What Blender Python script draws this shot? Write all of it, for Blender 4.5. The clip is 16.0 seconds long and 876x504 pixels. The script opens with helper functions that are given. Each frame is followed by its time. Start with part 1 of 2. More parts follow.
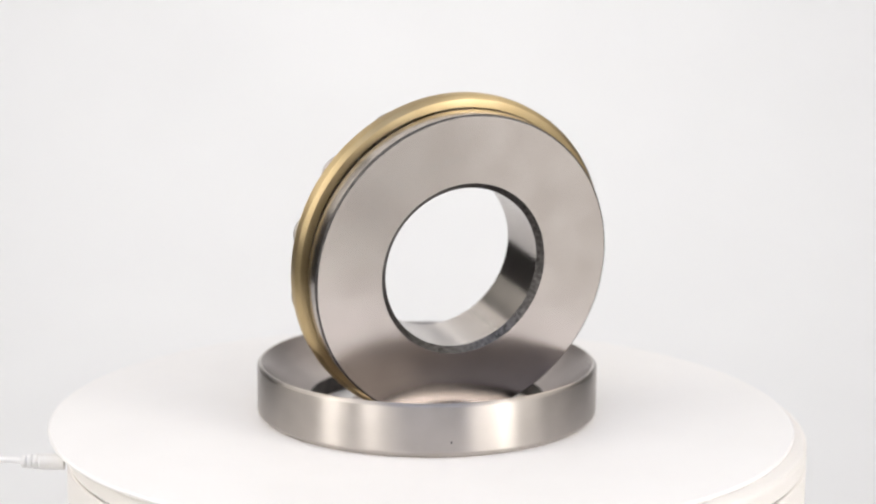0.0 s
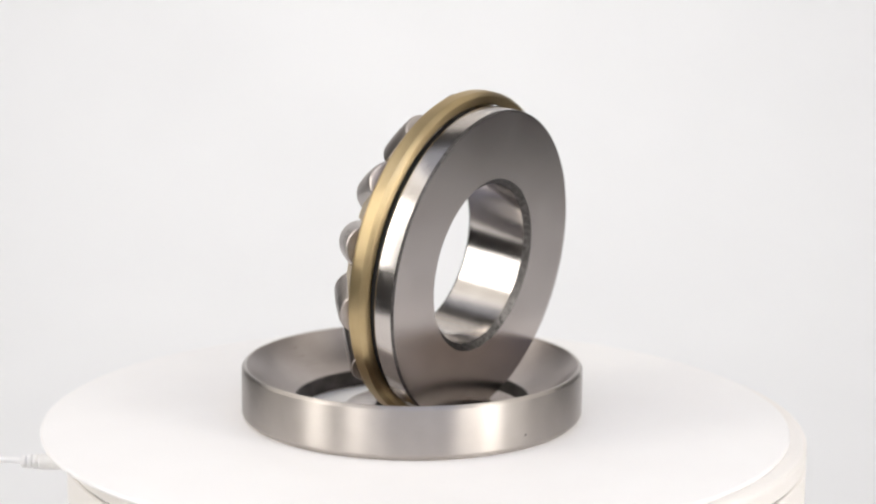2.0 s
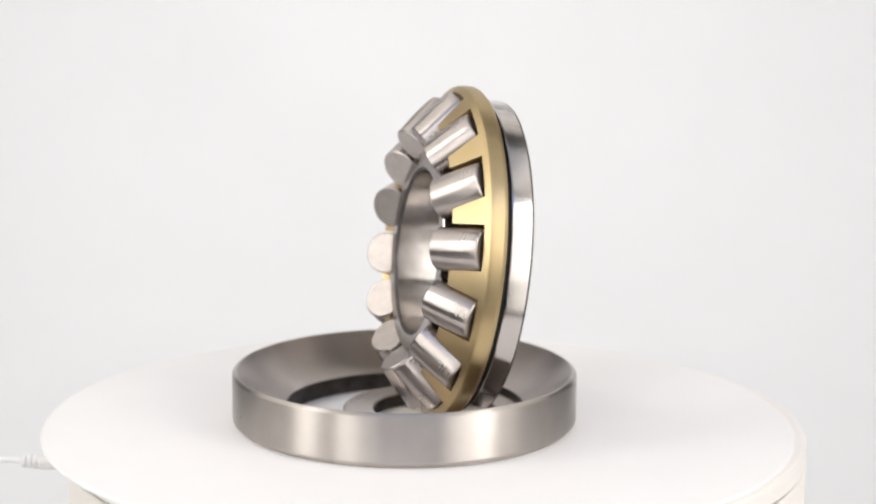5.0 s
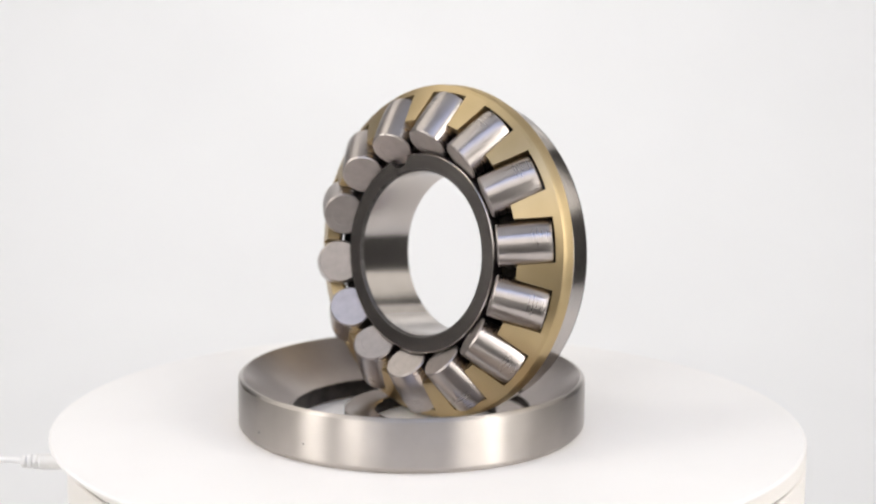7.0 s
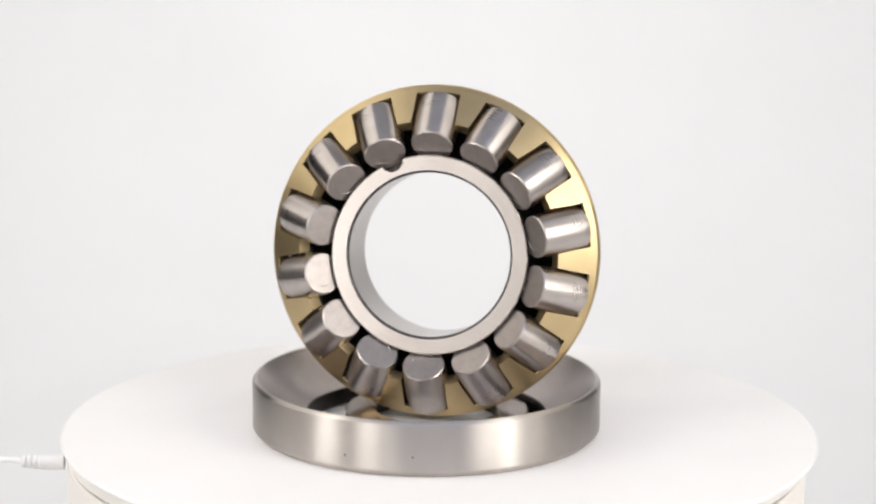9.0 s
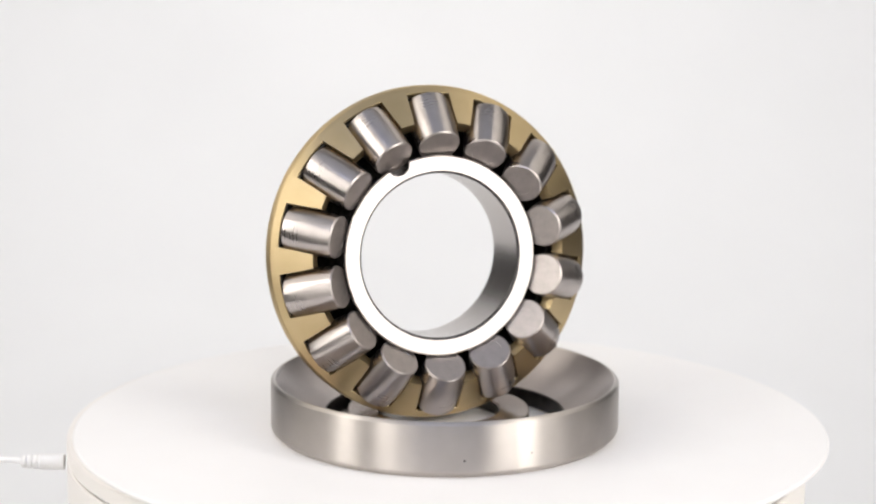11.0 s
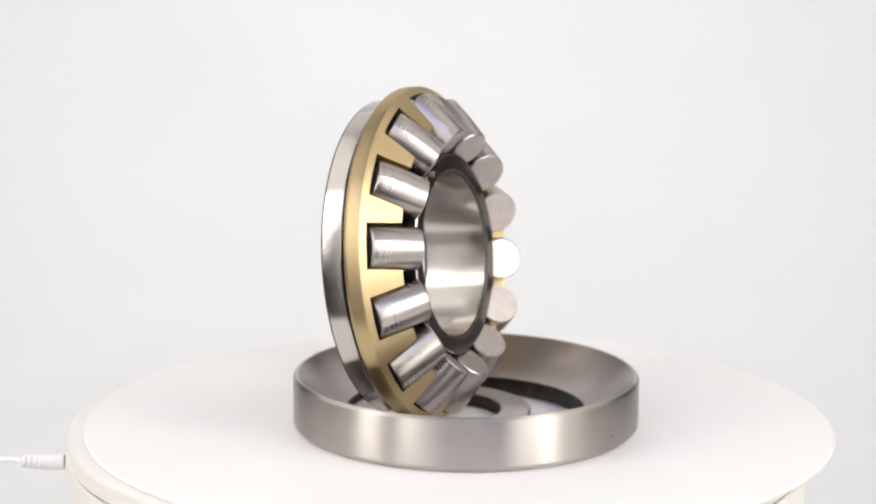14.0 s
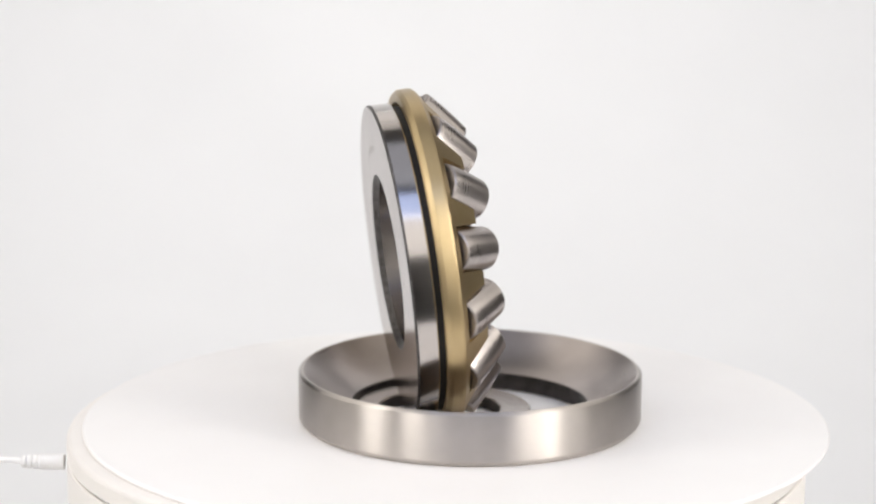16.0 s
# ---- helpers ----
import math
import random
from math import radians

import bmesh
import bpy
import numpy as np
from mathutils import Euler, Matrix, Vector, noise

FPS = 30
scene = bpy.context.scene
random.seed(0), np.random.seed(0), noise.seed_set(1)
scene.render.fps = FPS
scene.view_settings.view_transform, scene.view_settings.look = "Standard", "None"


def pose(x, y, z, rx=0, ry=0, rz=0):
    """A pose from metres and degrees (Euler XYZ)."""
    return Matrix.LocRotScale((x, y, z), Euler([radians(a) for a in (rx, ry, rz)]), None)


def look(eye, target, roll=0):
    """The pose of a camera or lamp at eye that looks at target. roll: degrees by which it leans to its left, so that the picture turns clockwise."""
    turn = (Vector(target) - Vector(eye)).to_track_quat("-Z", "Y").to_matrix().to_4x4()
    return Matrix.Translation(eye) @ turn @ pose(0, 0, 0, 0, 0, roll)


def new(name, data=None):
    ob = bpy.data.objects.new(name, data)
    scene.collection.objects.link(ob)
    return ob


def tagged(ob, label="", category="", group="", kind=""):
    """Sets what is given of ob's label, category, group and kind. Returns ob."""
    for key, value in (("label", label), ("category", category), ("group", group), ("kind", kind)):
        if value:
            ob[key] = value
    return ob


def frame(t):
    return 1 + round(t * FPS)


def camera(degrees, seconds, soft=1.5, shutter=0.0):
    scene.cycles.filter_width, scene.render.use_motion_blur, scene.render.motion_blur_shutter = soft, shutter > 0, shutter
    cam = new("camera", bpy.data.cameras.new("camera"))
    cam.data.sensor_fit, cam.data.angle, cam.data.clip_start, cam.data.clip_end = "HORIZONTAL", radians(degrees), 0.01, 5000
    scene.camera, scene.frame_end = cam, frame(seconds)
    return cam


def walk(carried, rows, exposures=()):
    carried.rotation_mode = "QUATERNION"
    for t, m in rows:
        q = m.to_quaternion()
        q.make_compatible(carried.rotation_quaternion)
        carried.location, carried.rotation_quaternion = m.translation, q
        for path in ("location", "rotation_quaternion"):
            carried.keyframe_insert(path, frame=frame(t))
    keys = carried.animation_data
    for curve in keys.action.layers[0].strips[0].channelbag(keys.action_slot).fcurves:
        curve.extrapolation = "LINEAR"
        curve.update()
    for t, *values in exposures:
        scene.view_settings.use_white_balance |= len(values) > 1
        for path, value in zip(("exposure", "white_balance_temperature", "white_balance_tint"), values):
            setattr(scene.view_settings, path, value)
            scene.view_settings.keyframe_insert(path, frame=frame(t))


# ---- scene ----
cam = camera(20.733, 16.0, soft=2.2)
cam.data.dof.use_dof = True
cam.data.dof.focus_distance = 0.865
cam.data.dof.aperture_fstop = 8.0
EYE = (0.0, -0.8791, 0.24744)
STAND = Matrix.Translation(EYE) @ pose(0, 0, 0, 90 - 11.723, 0, 0.003) @ pose(0, 0, 0, 0, 0, 0.45)
walk(cam, [(0.0, STAND), (16.0, STAND)])


# ---- the turntable's turn ----
def turn(t):
    """Degrees that the table has turned at t seconds."""
    return 15.914 * (t - 9) + 0.0015 * (t - 9) ** 2


# ---- world and lights ----
world = bpy.data.worlds.new("studio")
scene.world = world
world.use_nodes = True
world.node_tree.nodes["Background"].inputs["Color"].default_value = (0.9, 0.93, 1.0, 1)
world.node_tree.nodes["Background"].inputs["Strength"].default_value = 0.05


def softbox(name, eye, target, w, h, watts, colour):
    data = bpy.data.lights.new(name, "AREA")
    data.shape, data.size, data.size_y = "RECTANGLE", w, h
    data.energy, data.color = 0.98 * watts, colour
    ob = new(name, data)
    ob.matrix_world = look(eye, target)
    return ob


softbox("left_strip_light", (-0.56, -0.77, 0.10), (0, 0, 0.06), 0.20, 1.10, 1.55, (1.0, 0.97, 0.93))
softbox("left_bar_light", (-0.78, -0.36, 0.42), (0, 0, 0.06), 0.22, 0.70, 2.8, (1.0, 0.97, 0.93))
softbox("right_strip_light", (0.57, -0.76, 0.10), (0, 0, 0.06), 0.20, 1.10, 1.5, (1.0, 0.97, 0.93))
softbox("right_softbox", (0.82, -0.42, 0.05), (0, 0, 0.06), 0.50, 1.10, 1.7, (1.0, 0.97, 0.93))
softbox("right_bar_light", (0.66, -0.50, 0.40), (0, 0, 0.06), 0.19, 0.66, 2.6, (1.0, 0.97, 0.92))
softbox("front_left_softbox", (-0.76, -1.28, 0.60), (0, 0, 0.35), 0.80, 1.40, 5.0, (1.0, 0.965, 0.93))
softbox("front_right_softbox", (1.00, -1.11, 0.60), (0, 0, 0.35), 0.95, 1.45, 5.0, (1.0, 0.965, 0.93))
softbox("front_middle_softbox", (0.06, -1.28, 0.76), (0, 0, 0.06), 0.78, 0.75, 2.7, (1.0, 0.965, 0.93))
softbox("front_sky_panel", (0.06, -0.86, 1.08), (0, 0, 0.05), 1.25, 0.42, 2.9, (0.52, 0.64, 1.0))
softbox("overhead_softbox", (0, -0.15, 1.50), (0, 0, 0.05), 1.8, 1.0, 3.0, (0.84, 0.88, 1.0))
# three unseen fills, added only to brighten the plate: high left, high right, rear
softbox("high_left_plate_fill", (-1.15, 0.05, 1.00), (0, 0, 0.0), 1.6, 1.3, 9.2, (1.0, 0.955, 0.885))
softbox("high_right_plate_fill", (1.15, 0.05, 1.00), (0, 0, 0.0), 1.3, 1.2, 5.3, (1.0, 0.955, 0.89))
softbox("rear_plate_fill", (0, 0.75, 0.90), (0, -0.05, 0.0), 1.6, 0.5, 2.1, (1.0, 0.95, 0.90))
softbox("backdrop_light", (0, 1.25, 0.82), (0, 1.75, -0.25), 1.7, 0.5, 8.2, (1.0, 0.985, 0.965))


# ---- materials ----
def nodes_of(name):
    mat = bpy.data.materials.new(name)
    mat.use_nodes = True
    tree = mat.node_tree
    return mat, tree, tree.nodes["Principled BSDF"]


def link(tree, a, b):
    tree.links.new(a, b)


def noise_node(tree, scale, detail=3.0):
    co = tree.nodes.new("ShaderNodeTexCoord")
    tex = tree.nodes.new("ShaderNodeTexNoise")
    tex.inputs["Scale"].default_value, tex.inputs["Detail"].default_value = scale, detail
    link(tree, co.outputs["Object"], tex.inputs["Vector"])
    return tex.outputs["Fac"]


def ring_noise(tree, scale):
    """Noise over (radius, height): marks that run round the local z axis, as a lathe or grinder leaves them."""
    co = tree.nodes.new("ShaderNodeTexCoord")
    sep = tree.nodes.new("ShaderNodeSeparateXYZ")
    link(tree, co.outputs["Object"], sep.inputs[0])
    flat = tree.nodes.new("ShaderNodeCombineXYZ")
    link(tree, sep.outputs["X"], flat.inputs["X"])
    link(tree, sep.outputs["Y"], flat.inputs["Y"])
    size = tree.nodes.new("ShaderNodeVectorMath")
    size.operation = "LENGTH"
    link(tree, flat.outputs[0], size.inputs[0])
    both = tree.nodes.new("ShaderNodeCombineXYZ")
    link(tree, size.outputs["Value"], both.inputs["X"])
    link(tree, sep.outputs["Z"], both.inputs["Y"])
    tex = tree.nodes.new("ShaderNodeTexNoise")
    tex.inputs["Scale"].default_value, tex.inputs["Detail"].default_value = scale, 4.0
    link(tree, both.outputs[0], tex.inputs["Vector"])
    return tex.outputs["Fac"]


def ramp(tree, fac, stops):
    node = tree.nodes.new("ShaderNodeValToRGB")
    el = node.color_ramp.elements
    while len(el) < len(stops):
        el.new(0.5)
    for e, (pos, col) in zip(el, stops):
        e.position, e.color = pos, (*col, 1)
    link(tree, fac, node.inputs["Fac"])
    return node.outputs["Color"]


def to_range(tree, fac, lo, hi):
    node = tree.nodes.new("ShaderNodeMapRange")
    node.inputs["From Min"].default_value, node.inputs["From Max"].default_value = 0.3, 0.7
    node.inputs["To Min"].default_value, node.inputs["To Max"].default_value = lo, hi
    link(tree, fac, node.inputs["Value"])
    return node.outputs["Result"]


def bump(tree, bsdf, fac, strength, distance):
    node = tree.nodes.new("ShaderNodeBump")
    node.inputs["Strength"].default_value, node.inputs["Distance"].default_value = strength, distance
    link(tree, fac, node.inputs["Height"])
    link(tree, node.outputs["Normal"], bsdf.inputs["Normal"])


def metal(name, dark, light, rough, grain=1400.0, blotch=60.0, relief=0.15, aniso=0.0):
    """Ground or turned metal: fine marks round the axis, faint blotches of oil and handling."""
    mat, tree, bsdf = nodes_of(name)
    bsdf.inputs["Metallic"].default_value = 1.0
    link(tree, ramp(tree, noise_node(tree, blotch, 4.0), [(0.3, dark), (0.7, light)]), bsdf.inputs["Base Color"])
    marks = ring_noise(tree, grain)
    # finer marks, plus wide smears left by oil and handling
    both = tree.nodes.new("ShaderNodeMath")
    both.operation = "ADD"
    link(tree, to_range(tree, marks, rough * 0.90, rough * 1.02), both.inputs[0])
    link(tree, to_range(tree, noise_node(tree, blotch * 0.6, 5.0), 0.0, rough * 0.16), both.inputs[1])
    link(tree, both.outputs[0], bsdf.inputs["Roughness"])
    if relief:
        bump(tree, bsdf, marks, relief, 0.00004)
    if aniso:
        bsdf.inputs["Anisotropic"].default_value = aniso
        bsdf.inputs["Anisotropic Rotation"].default_value = 0.25
        tangent = tree.nodes.new("ShaderNodeTangent")
        tangent.direction_type, tangent.axis = "RADIAL", "Z"
        link(tree, tangent.outputs["Tangent"], bsdf.inputs["Tangent"])
    return mat


def plain(name, dark, light, rough, scale=30.0, relief=0.05):
    mat, tree, bsdf = nodes_of(name)
    link(tree, ramp(tree, noise_node(tree, scale, 5.0), [(0.3, dark), (0.7, light)]), bsdf.inputs["Base Color"])
    fine = noise_node(tree, scale * 25, 3.0)
    link(tree, to_range(tree, fine, rough * 0.85, rough * 1.15), bsdf.inputs["Roughness"])
    bump(tree, bsdf, fine, relief, 0.0003)
    return mat


STEEL = metal("ground_steel", (0.50, 0.463, 0.43), (0.575, 0.533, 0.50), 0.38, relief=0.05, aniso=0.95)
BRIGHT = metal("polished_steel", (0.505, 0.46, 0.435), (0.575, 0.53, 0.505), 0.21, grain=2600, relief=0.0)
RIM = metal("mirror_ground_steel", (0.50, 0.465, 0.44), (0.57, 0.535, 0.51), 0.19, grain=2600, relief=0.0, aniso=0.4)
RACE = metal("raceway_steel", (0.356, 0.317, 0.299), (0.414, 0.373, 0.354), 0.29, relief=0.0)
ROLLER = metal("roller_steel", (0.45, 0.41, 0.39), (0.52, 0.475, 0.45), 0.28, relief=0.0, blotch=120, aniso=0.7)
END = metal("roller_end_steel", (0.45, 0.41, 0.385), (0.525, 0.475, 0.45), 0.38, relief=0.0, blotch=300)
BORE = metal("honed_steel", (0.50, 0.465, 0.44), (0.57, 0.535, 0.51), 0.19, relief=0.0, aniso=0.6)
DARK_STEEL_BORE_SHADE = metal("dark_steel_and_bore_shade", (0.06, 0.055, 0.052), (0.11, 0.10, 0.095), 0.42, blotch=200)
# oil stain on the chamfers, and painted shade on the raceway between rollers
GRIME_GAP_SHADE = metal("oil_stain_and_gap_shade", (0.05, 0.047, 0.045), (0.16, 0.15, 0.145), 0.45, blotch=700)
BRASS = metal("machined_brass", (0.50, 0.38, 0.205), (0.57, 0.445, 0.255), 0.35, grain=1500, relief=0.1)
BRASS_RING = metal("turned_brass", (0.50, 0.38, 0.205), (0.57, 0.445, 0.255), 0.42, grain=1500, relief=0.1, aniso=0.85)
# near-black: painted shade for the cage groove and base seam, also rust pits
DARK = plain("gap_shade_and_pit_black", (0.012, 0.011, 0.010), (0.022, 0.020, 0.018), 0.6)
MARK = metal("etched_steel", (0.45, 0.415, 0.395), (0.56, 0.525, 0.50), 0.225, blotch=900)
PLASTIC = plain("white_plastic", (0.85, 0.81, 0.77), (0.88, 0.84, 0.80), 0.42)
PLATE = plain("white_acrylic", (0.895, 0.875, 0.86), (0.91, 0.892, 0.878), 0.55)
PAPER = plain("backdrop_paper", (0.83, 0.83, 0.84), (0.86, 0.86, 0.87), 0.9, scale=4.0)
CABLE = plain("cable_white", (0.87, 0.86, 0.85), (0.90, 0.89, 0.88), 0.5)
STANDPAINT = plain("pedestal_paint", (0.25, 0.25, 0.25), (0.29, 0.29, 0.29), 0.7, scale=8.0)
DARKFLOOR = plain("studio_floor_paint", (0.05, 0.05, 0.05), (0.07, 0.07, 0.07), 0.7, scale=3.0)
WALLPAINT = plain("studio_paint", (0.075, 0.07, 0.068), (0.095, 0.09, 0.087), 0.8, scale=3.0)


# ---- mesh helpers ----
def mesh_of(name, bm, material, angle=17):
    bmesh.ops.recalc_face_normals(bm, faces=bm.faces)
    data = bpy.data.meshes.new(name)
    bm.to_mesh(data)
    bm.free()
    for poly in data.polygons:
        poly.use_smooth = True
    data.set_sharp_from_angle(angle=radians(angle))
    data.materials.append(material)
    return data


def part(name, bm, material, parent=None, label="", angle=17):
    ob = new(name, mesh_of(name, bm, material, angle))
    if parent:
        ob.parent = parent
    return tagged(ob, label)


def second(data, material, where):
    """Give a second material to the faces whose middle (radius, height, in millimetres) suits where()."""
    data.materials.append(material)
    for poly in data.polygons:
        x, y, z = poly.center * 1000
        if where(math.hypot(x, y), z):
            poly.material_index = len(data.materials) - 1


def lathe(profile, segments=160, closed=True, bm=None):
    """Turn a profile of (radius, height) in millimetres round z. A closed profile makes a ring."""
    bm = bm or bmesh.new()
    rings = []
    for r, z in profile:
        if r < 1e-6:
            rings.append([bm.verts.new((0, 0, z / 1000))])
            continue
        rings.append([bm.verts.new((r / 1000 * math.cos(2 * math.pi * k / segments), r / 1000 * math.sin(2 * math.pi * k / segments), z / 1000))
                      for k in range(segments)])
    pairs = list(zip(rings, rings[1:] + rings[:1])) if closed else list(zip(rings, rings[1:]))
    for a, b in pairs:
        for k in range(segments):
            n = (k + 1) % segments
            if len(a) == 1 and len(b) == 1:
                continue
            if len(a) == 1:
                bm.faces.new((a[0], b[k], b[n]))
            elif len(b) == 1:
                bm.faces.new((a[k], a[n], b[0]))
            else:
                bm.faces.new((a[k], a[n], b[n], b[k]))
    return bm


def box(bm, w, d, h, at=(0, 0, 0), bevel=0.0):
    made = bmesh.ops.create_cube(bm, size=1.0, matrix=Matrix.Translation(at) @ Matrix.Diagonal((w, d, h, 1)))
    if bevel:
        edges = list({e for v in made["verts"] for e in v.link_edges})
        bmesh.ops.bevel(bm, geom=edges, offset=bevel, segments=2, affect="EDGES")
    return bm


# ---- the studio ----
def build_backdrop():
    """A paper sweep: a floor that curves up into a wall."""
    bm = bmesh.new()
    z0, yb, rad = -0.30, 2.0, 0.9
    line = [(-0.25, -0.75), (-0.25, z0 - 0.006), (-0.244, z0), (0.0, z0), (0.6, z0)]
    line += [(yb - rad + rad * math.sin(a), z0 + rad - rad * math.cos(a)) for a in [math.pi / 2 * k / 16 for k in range(17)]]
    line += [(yb, 1.3), (yb, 2.4)]
    cols = [[bm.verts.new((x, y, z)) for y, z in line] for x in (-1.2, -0.8, -0.4, 0, 0.4, 0.8, 1.2)]
    for a, b in zip(cols, cols[1:]):
        for k in range(len(line) - 1):
            bm.faces.new((a[k], a[k + 1], b[k + 1], b[k]))
    ob = part("backdrop", bm, PAPER, angle=60)
    return tagged(ob, "seamless white paper sweep behind the turntable", "backdrop", kind="structure")


def build_room():
    """Painted walls and ceiling close the studio behind the camera."""
    for name, w, d, h, at in (("wall_south", 4.6, 0.1, 3.5, (0, -2.25, 0.75)), ("wall_north", 4.6, 0.1, 3.5, (0, 2.25, 0.75)),
                              ("wall_west", 0.1, 4.4, 3.5, (-2.25, 0, 0.75)), ("wall_east", 0.1, 4.4, 3.5, (2.25, 0, 0.75))):
        tagged(part(name, box(bmesh.new(), w, d, h, at), WALLPAINT), "grey painted studio wall", "wall", kind="structure")
    tagged(part("floor", box(bmesh.new(), 4.6, 4.6, 0.1, (0, 0, -0.85)), DARKFLOOR), "dark grey studio floor", "floor", kind="structure")
    tagged(part("ceiling", box(bmesh.new(), 4.6, 4.6, 0.1, (0, 0, 2.55)), WALLPAINT), "grey painted studio ceiling", "ceiling", kind="structure")


# ---- the turntable ----
def build_turntable():
    base = new("display_turntable")
    tagged(base, "round white plastic motor base of a display turntable", "turntable")
    part("housing", lathe([(0, -55), (134, -55), (138.2, -53), (139.4, -50), (139.4, -10.8), (138.8, -10.1), (0, -10.1)], 200, closed=False), PLASTIC, base)
    # near-black disc inside the gap, its shade put into the colour
    part("seam", lathe([(0, -10.3), (138.0, -10.3), (138.0, -8.8), (0, -8.8)], 200, closed=False), DARK, base, "dark shadow gap round the base")
    part("turning_rim", lathe([(0, -9.2), (138.9, -9.2), (139.4, -8.8), (139.4, -3.4), (138.9, -2.3), (137.6, -1.7), (0, -1.7)], 200, closed=False), PLASTIC, base)

    plate = part("turntable_plate", lathe([(0, -1.6), (140.8, -1.6), (141.2, -1.4), (141.4, -0.9), (141.2, -0.4), (140.6, 0), (0, 0)], 220, closed=False), PLATE)
    tagged(plate, "round glossy white plate lying on the turntable", "turntable plate")

    stand = part("pedestal", lathe([(0, -300), (98, -300), (100, -298), (100, -57), (98, -55), (0, -55)], 96, closed=False), STANDPAINT)
    tagged(stand, "grey cylindrical pedestal carrying the turntable", "pedestal")

    cable = new("power_cable")
    tagged(cable, "white power cable plugged into the turntable base", "cable")
    at = Matrix.Translation((-0.1392, -0.018, -0.0125)) @ pose(0, 0, 0, 0, -90, 0)

    def along(name, profile, label=""):
        bm = lathe(profile, 32, closed=False)
        bmesh.ops.transform(bm, matrix=at, verts=bm.verts)
        part(name, bm, CABLE, cable, label)
    along("plug", [(0, 0), (3.0, 0), (3.1, 1), (3.0, 9), (2.6, 9.6), (0, 9.6)])
    for k in range(3):
        z = 10.0 + 2.2 * k
        along("strain_relief", [(0, z - 0.4), (2.4 - 0.2 * k, z - 0.4), (2.8 - 0.2 * k, z + 0.2), (2.8 - 0.2 * k, z + 1.0), (2.4 - 0.2 * k, z + 1.6), (0, z + 1.6)])
    curve = bpy.data.curves.new("cord", "CURVE")
    curve.dimensions, curve.bevel_depth, curve.bevel_resolution = "3D", 0.00125, 4
    spline = curve.splines.new("BEZIER")
    spots = [(-0.148, -0.018, -0.0125), (-0.165, -0.018, -0.0118), (-0.20, -0.015, -0.0135), (-0.26, -0.005, -0.035), (-0.34, 0.02, -0.16), (-0.42, 0.06, -0.285), (-0.50, 0.10, -0.2985), (-0.80, 0.25, -0.2985)]
    spline.bezier_points.add(len(spots) - 1)
    for p, s in zip(spline.bezier_points, spots):
        p.co, p.handle_left_type, p.handle_right_type = s, "AUTO", "AUTO"
    bent = bpy.data.objects.new("cord", curve)
    data = bpy.data.meshes.new_from_object(bent)
    bpy.data.objects.remove(bent)
    for poly in data.polygons:
        poly.use_smooth = True
    data.materials.clear()
    data.materials.append(CABLE)
    cord = new("cord", data)
    cord.parent = cable
    return plate


# ---- the bearing ----
ROLLERS = 14
FIRST = 12.5


def build_housing_washer():
    """The outer ring: a plain cylinder outside, a spherical raceway inside, open below."""
    race = []
    for k in range(17):
        a = k / 16
        r = 44.9 + (63.0 - 44.9) * a
        z = 7.0 + (20.1 - 7.0) * (0.62 * a + 0.38 * a * a)
        race.append((r, z))
    profile = [(45.2, 0), (62.5, 0), (62.9, 0.15), (64.75, 1.95), (65, 2.5), (65, 18.9), (64.9, 19.25), (64.15, 20.05), (63.8, 20.25), (63.2, 20.3)] + race[::-1] + [(44.4, 6.7), (44.4, 0.6)]
    ob = part("housing_washer", lathe(profile, 240), STEEL)
    tagged(ob, "ground steel outer bearing ring with a dished raceway, lying flat", "bearing ring")
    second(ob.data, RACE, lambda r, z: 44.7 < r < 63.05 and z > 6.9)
    # shade on the undercut hole wall, put into a darker colour
    second(ob.data, DARK_STEEL_BORE_SHADE, lambda r, z: r < 44.7 and z < 6.95)
    # small rust pits on the outside
    for a, z, r in ((-115.7, 6.6, 0.42), (-93.8, 7.7, 0.36), (61.3, 6.2, 0.4)):
        bm = lathe([(0, 0.03), (0.6 * r, 0.03), (r, 0.0), (r, -0.3), (0, -0.3)], 10, closed=False)
        bmesh.ops.transform(bm, matrix=pose(0, 0, 0, 0, 0, a) @ pose(0.065, 0, z / 1000, 0, 90, 0), verts=bm.verts)
        part("rust_pit", bm, DARK, ob, "small dark rust pit")
    return ob


def build_support_ring():
    ob = part("support_ring", lathe([(23.4, 0), (34.1, 0), (34.6, 0.5), (34.6, 4.6), (34.1, 5.0), (23.6, 5.0), (23.0, 4.5), (23.0, 0.4)], 160), BRIGHT)
    # sides and underside are darker than the top
    second(ob.data, DARK_STEEL_BORE_SHADE, lambda r, z: z < 4.4)
    tagged(ob, "small flat steel ring under the standing bearing", "ring")
    return ob


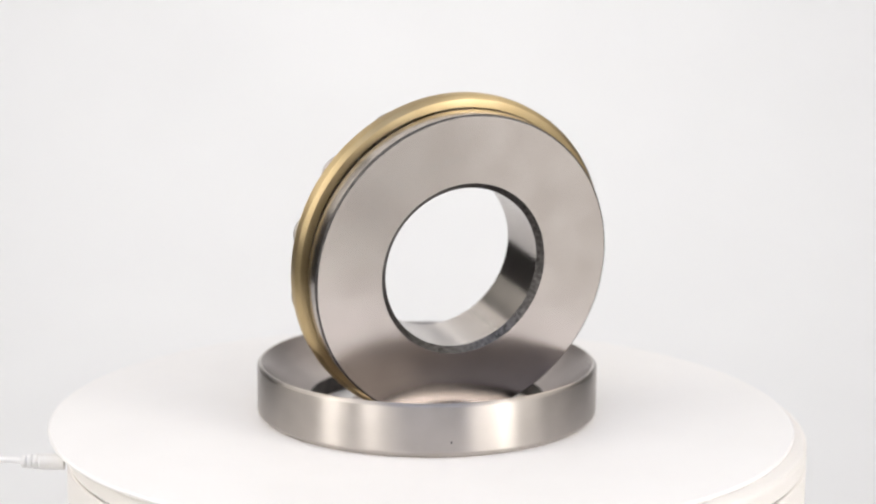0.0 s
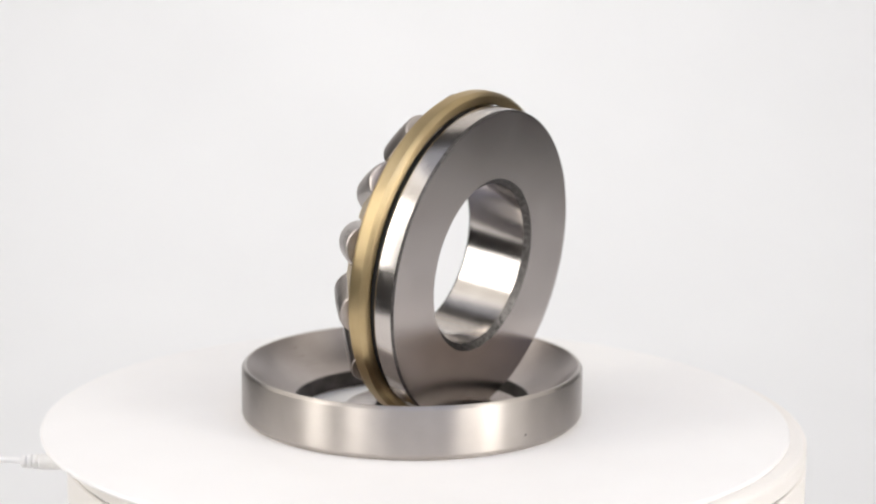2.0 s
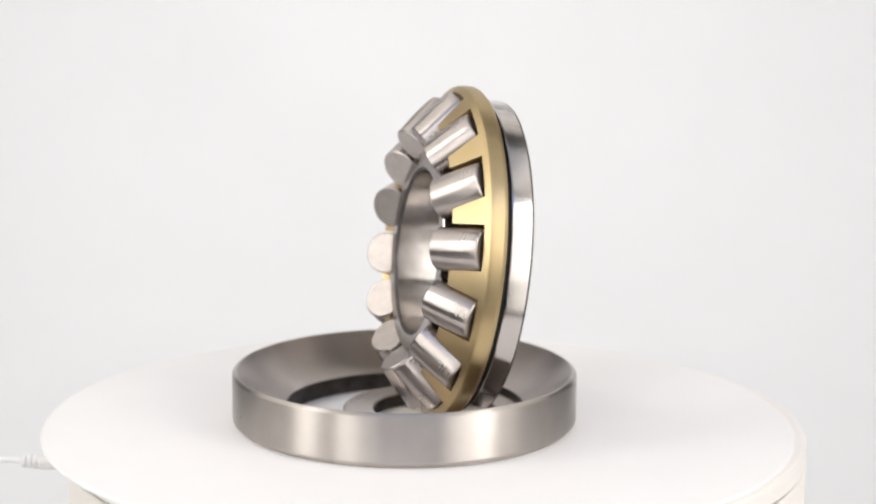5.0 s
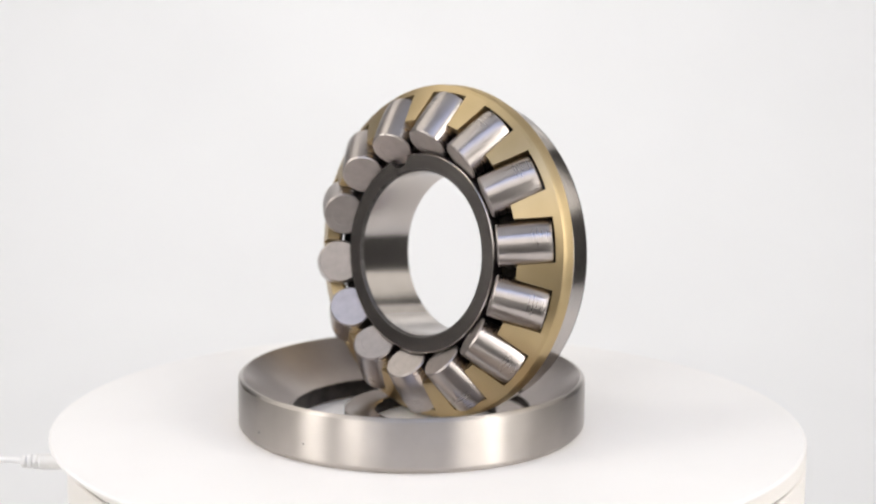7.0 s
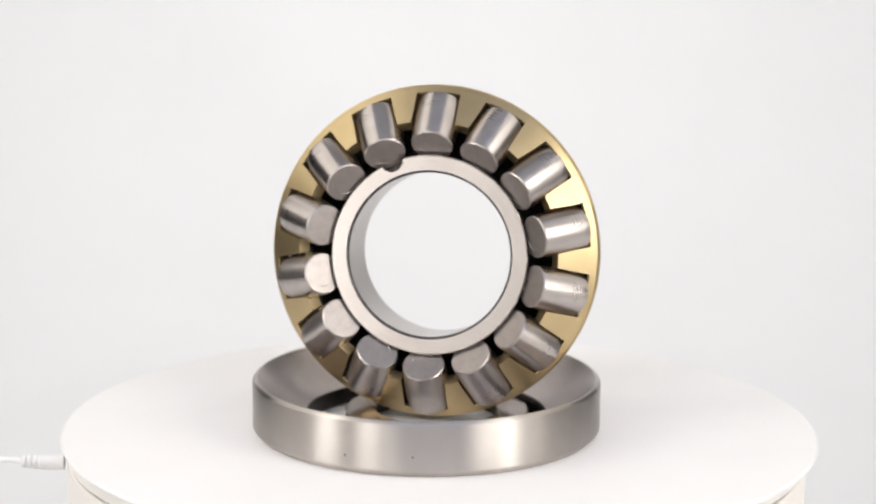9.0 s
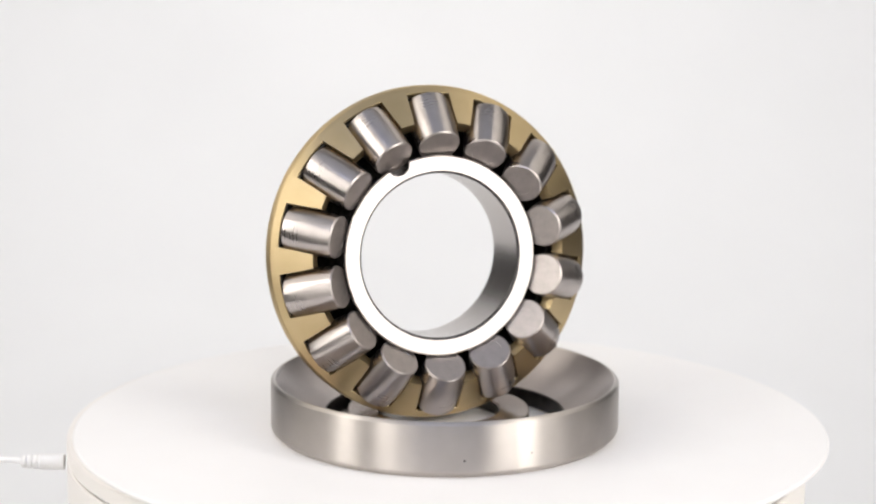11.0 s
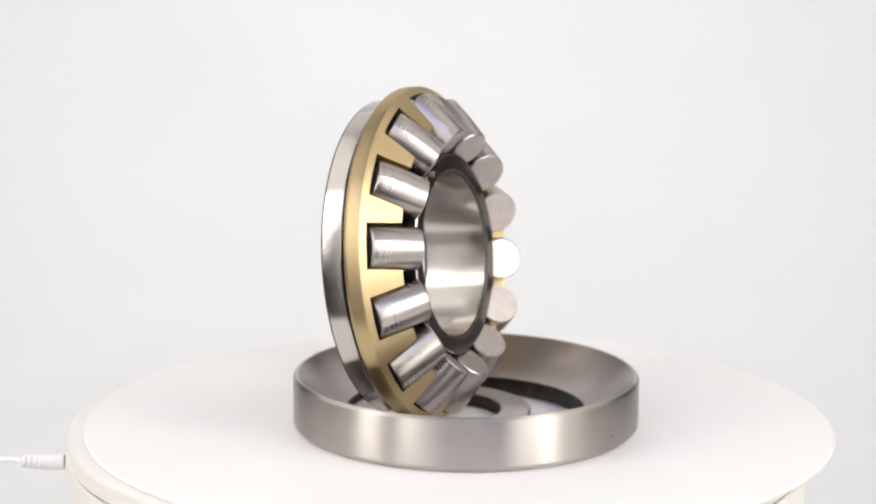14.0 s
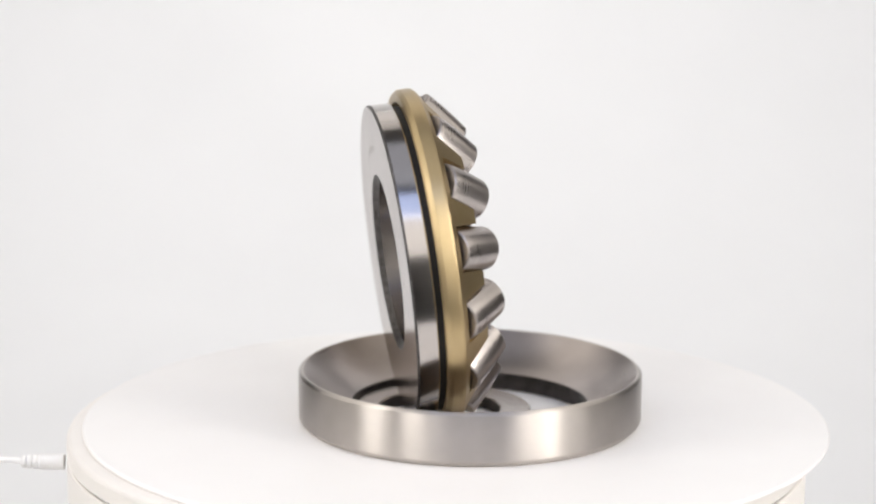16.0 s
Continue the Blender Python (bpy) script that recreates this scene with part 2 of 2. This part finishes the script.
def tooth(bm, mid):
    """One bar of the cage between two rollers, on the cage's cone."""
    rows = []
    for r, ax, half, thick in ((61.2, -0.90, 10.8 / 2, 3.0), (59.0, 0.88, 9.8 / 2, 4.6), (54.0, 4.92, 7.6 / 2, 4.6), (49.2, 8.79, 5.2 / 2, 4.6)):
        top, low = [], []
        for k in range(5):
            u = -1 + k / 2
            a = mid + u * half / r
            top.append(bm.verts.new((r / 1000 * math.cos(a), r / 1000 * math.sin(a), ax / 1000)))
            rr = r - 0.62 * thick
            a = mid + u * half / r
            low.append(bm.verts.new((rr / 1000 * math.cos(a), rr / 1000 * math.sin(a), (ax - 0.785 * thick) / 1000)))
        rows.append(top + low[::-1])
    for a, b in zip(rows, rows[1:]):
        for k in range(10):
            n = (k + 1) % 10
            bm.faces.new((a[k], a[n], b[n], b[k]))
    bm.faces.new(rows[0])
    bm.faces.new(rows[-1][::-1])


def build_bearing():
    """The shaft washer with its cage and rollers. Local z is its axis, towards the rollers; zero is the cage's edge."""
    bearing = new("roller_thrust_bearing")
    tagged(bearing, "steel thrust bearing with brass cage standing on edge", "bearing")
    profile = [(33.0, -18.8), (58.15, -18.8), (58.5, -18.65), (58.75, -18.3), (58.8, -17.9), (58.8, -11.1), (58.6, -10.7), (58.1, -10.5), (57.2, -10.5), (57.2, -7.6), (56.6, -7.4), (53.4, -9.8), (51.6, -12.6)]
    for k in range(9):
        a = k / 8
        profile.append((50.6 - 14.2 * a - 1.0 * math.sin(math.pi * a), -13.0 + 15.4 * a - 1.0 * math.sin(math.pi * a)))
    profile += [(36.8, 3.0), (37.3, 4.4), (37.3, 8.3), (36.9, 8.7), (31.6, 8.7), (31.0, 8.2), (30.7, 7.6), (30.7, -16.6)]
    washer = part("shaft_washer", lathe(profile, 220), BRIGHT, bearing, "polished steel inner ring")
    # a half-round notch milled into the flange
    bm = lathe([(0, 3.5), (4.4, 3.5), (4.4, 12), (0, 12)], 48, closed=False)
    bmesh.ops.transform(bm, matrix=pose(0, 0, 0, 0, 0, 114) @ pose(0.0379, 0, 0), verts=bm.verts)
    cutter = part("cutter", bm, BRIGHT)
    cut = washer.modifiers.new("notch", "BOOLEAN")
    cut.operation, cut.object, cut.solver = "DIFFERENCE", cutter, "EXACT"
    data = bpy.data.meshes.new_from_object(washer.evaluated_get(bpy.context.evaluated_depsgraph_get()))
    washer.modifiers.clear()
    washer.data = data
    data.set_sharp_from_angle(angle=radians(17))
    second(data, GRIME_GAP_SHADE, lambda r, z: 30.75 < r < 32.9 and (-18.65 < z < -16.7 or 7.6 < z < 8.66))
    second(data, BORE, lambda r, z: r < 30.74)
    second(data, RIM, lambda r, z: r > 58.5 and -17.95 < z < -11.0)
    # shade of the roller gaps, put into the raceway and flange side colour
    second(data, GRIME_GAP_SHADE, lambda r, z: 35.0 < r < 53.5 and -13.5 < z < 8.25)
    second(data, GRIME_GAP_SHADE, lambda r, z: r > 58.1 and -18.75 < z < -17.95)
    # shade in the groove behind the cage, painted near-black
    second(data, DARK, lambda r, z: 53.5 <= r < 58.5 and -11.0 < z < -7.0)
    bpy.data.objects.remove(cutter)
    # worn lettering on the flat face, past reading
    bm = bmesh.new()
    for a, w, h in ((62.6, 0.7, 3.0), (65.6, 1.8, 2.8), (70.6, 1.9, 3.0), (73.4, 0.6, 0.6), (76.4, 1.9, 2.8), (79.8, 0.6, 2.6), (82.8, 1.6, 2.6), (87.0, 1.2, 2.2)):
        made = bmesh.ops.create_cube(bm, size=1.0)["verts"]
        bmesh.ops.transform(bm, matrix=pose(0, 0, 0, 0, 0, a) @ pose(0.0427, 0, -0.0188) @ Matrix.Diagonal((h / 1000, w / 1000, 0.00006, 1)), verts=made)
    part("lettering", bm, MARK, washer, "faint worn lettering")

    bm = lathe([(60.9, -8.4), (61.3, -8.25), (62.45, -7.0), (62.65, -6.5), (62.65, -3.1), (62.55, -2.5), (62.2, -1.76), (61.2, -0.95), (60.0, 0.02), (59.7, -0.1), (58.7, -3.0), (58.0, -8.1), (58.3, -8.4)], 220)
    step = 2 * math.pi / ROLLERS
    cage = part("cage", bm, BRASS_RING, bearing, "machined brass cage", angle=21)
    second(cage.data, BRASS, lambda r, z: 59.9 < r < 62.25 and z > -1.8)
    cage.matrix_basis = pose(-0.0004, 0.0006, 0)
    bm = bmesh.new()
    tooth(bm, 0.0)
    bar = mesh_of("bar", bm, BRASS, 15)
    for k in range(ROLLERS):
        ob = new("bar", bar)
        ob.parent = cage
        ob.matrix_basis = pose(0, 0, 0, 0, 0, FIRST + math.degrees(step) * (k + 0.5))

    # a barrel roller, wide end at zero, along z
    length = 20.0
    prof = [(0, 0.08), (4.7, 0.08), (4.8, 0.0), (7.9, 0.0), (8.35, 0.45)]
    for k in range(1, 12):
        a = k / 12
        prof.append((8.4 + 0.28 * math.sin(math.pi * (0.15 + 0.85 * a)) - 0.55 * a * a, 0.5 + (length - 1.1) * a))
    prof += [(7.9, length - 0.5), (7.45, length), (4.7, length), (4.6, length - 0.08), (0, length - 0.08)]
    data = mesh_of("roller", lathe(prof, 56, closed=False), ROLLER, 12)
    second(data, END, lambda r, z: z < 0.3 or z > length - 0.3)
    slope = 43.0
    for k in range(ROLLERS):
        roller = new("roller", data)
        roller.parent = bearing
        a = FIRST + 360 / ROLLERS * k
        roller.matrix_basis = pose(0, 0, 0, 0, 0, a) @ pose(0.0553, 0, -0.0031, 0, 0, 0) @ pose(0, 0, 0, 0, -(90 - slope), 0)
        tagged(roller, "polished steel barrel roller")
    return bearing


build_backdrop()
build_room()
PLATE_DISC = build_turntable()
WASHER = build_housing_washer()
RING = build_support_ring()
BEARING = build_bearing()

# where each stands on the table, when the table has turned to zero
AXIS = Vector((-0.2084, -0.9705, 0.1210)).normalized()
SIDE = Vector((0, 0, 1)).cross(AXIS).normalized()
UP = AXIS.cross(SIDE)
LEAN = Matrix((SIDE, UP, AXIS)).transposed().to_4x4()
PLACES = (
    (PLATE_DISC, pose(0.0011, -0.0082, 0)),
    (WASHER, pose(-0.00396, -0.01182, 0.0)),
    (RING, pose(0, -0.001, 0.0)),
    (BEARING, Matrix.Translation((-0.0017, 0.0009, 0.0643)) @ LEAN),
)


def motions():
    """Plate, rings and bearing turn together on the turntable's axis."""
    for ob, place in PLACES:
        walk(ob, [(k / 4, pose(0, 0, 0, 0, 0, turn(k / 4)) @ place) for k in range(65)])


motions()
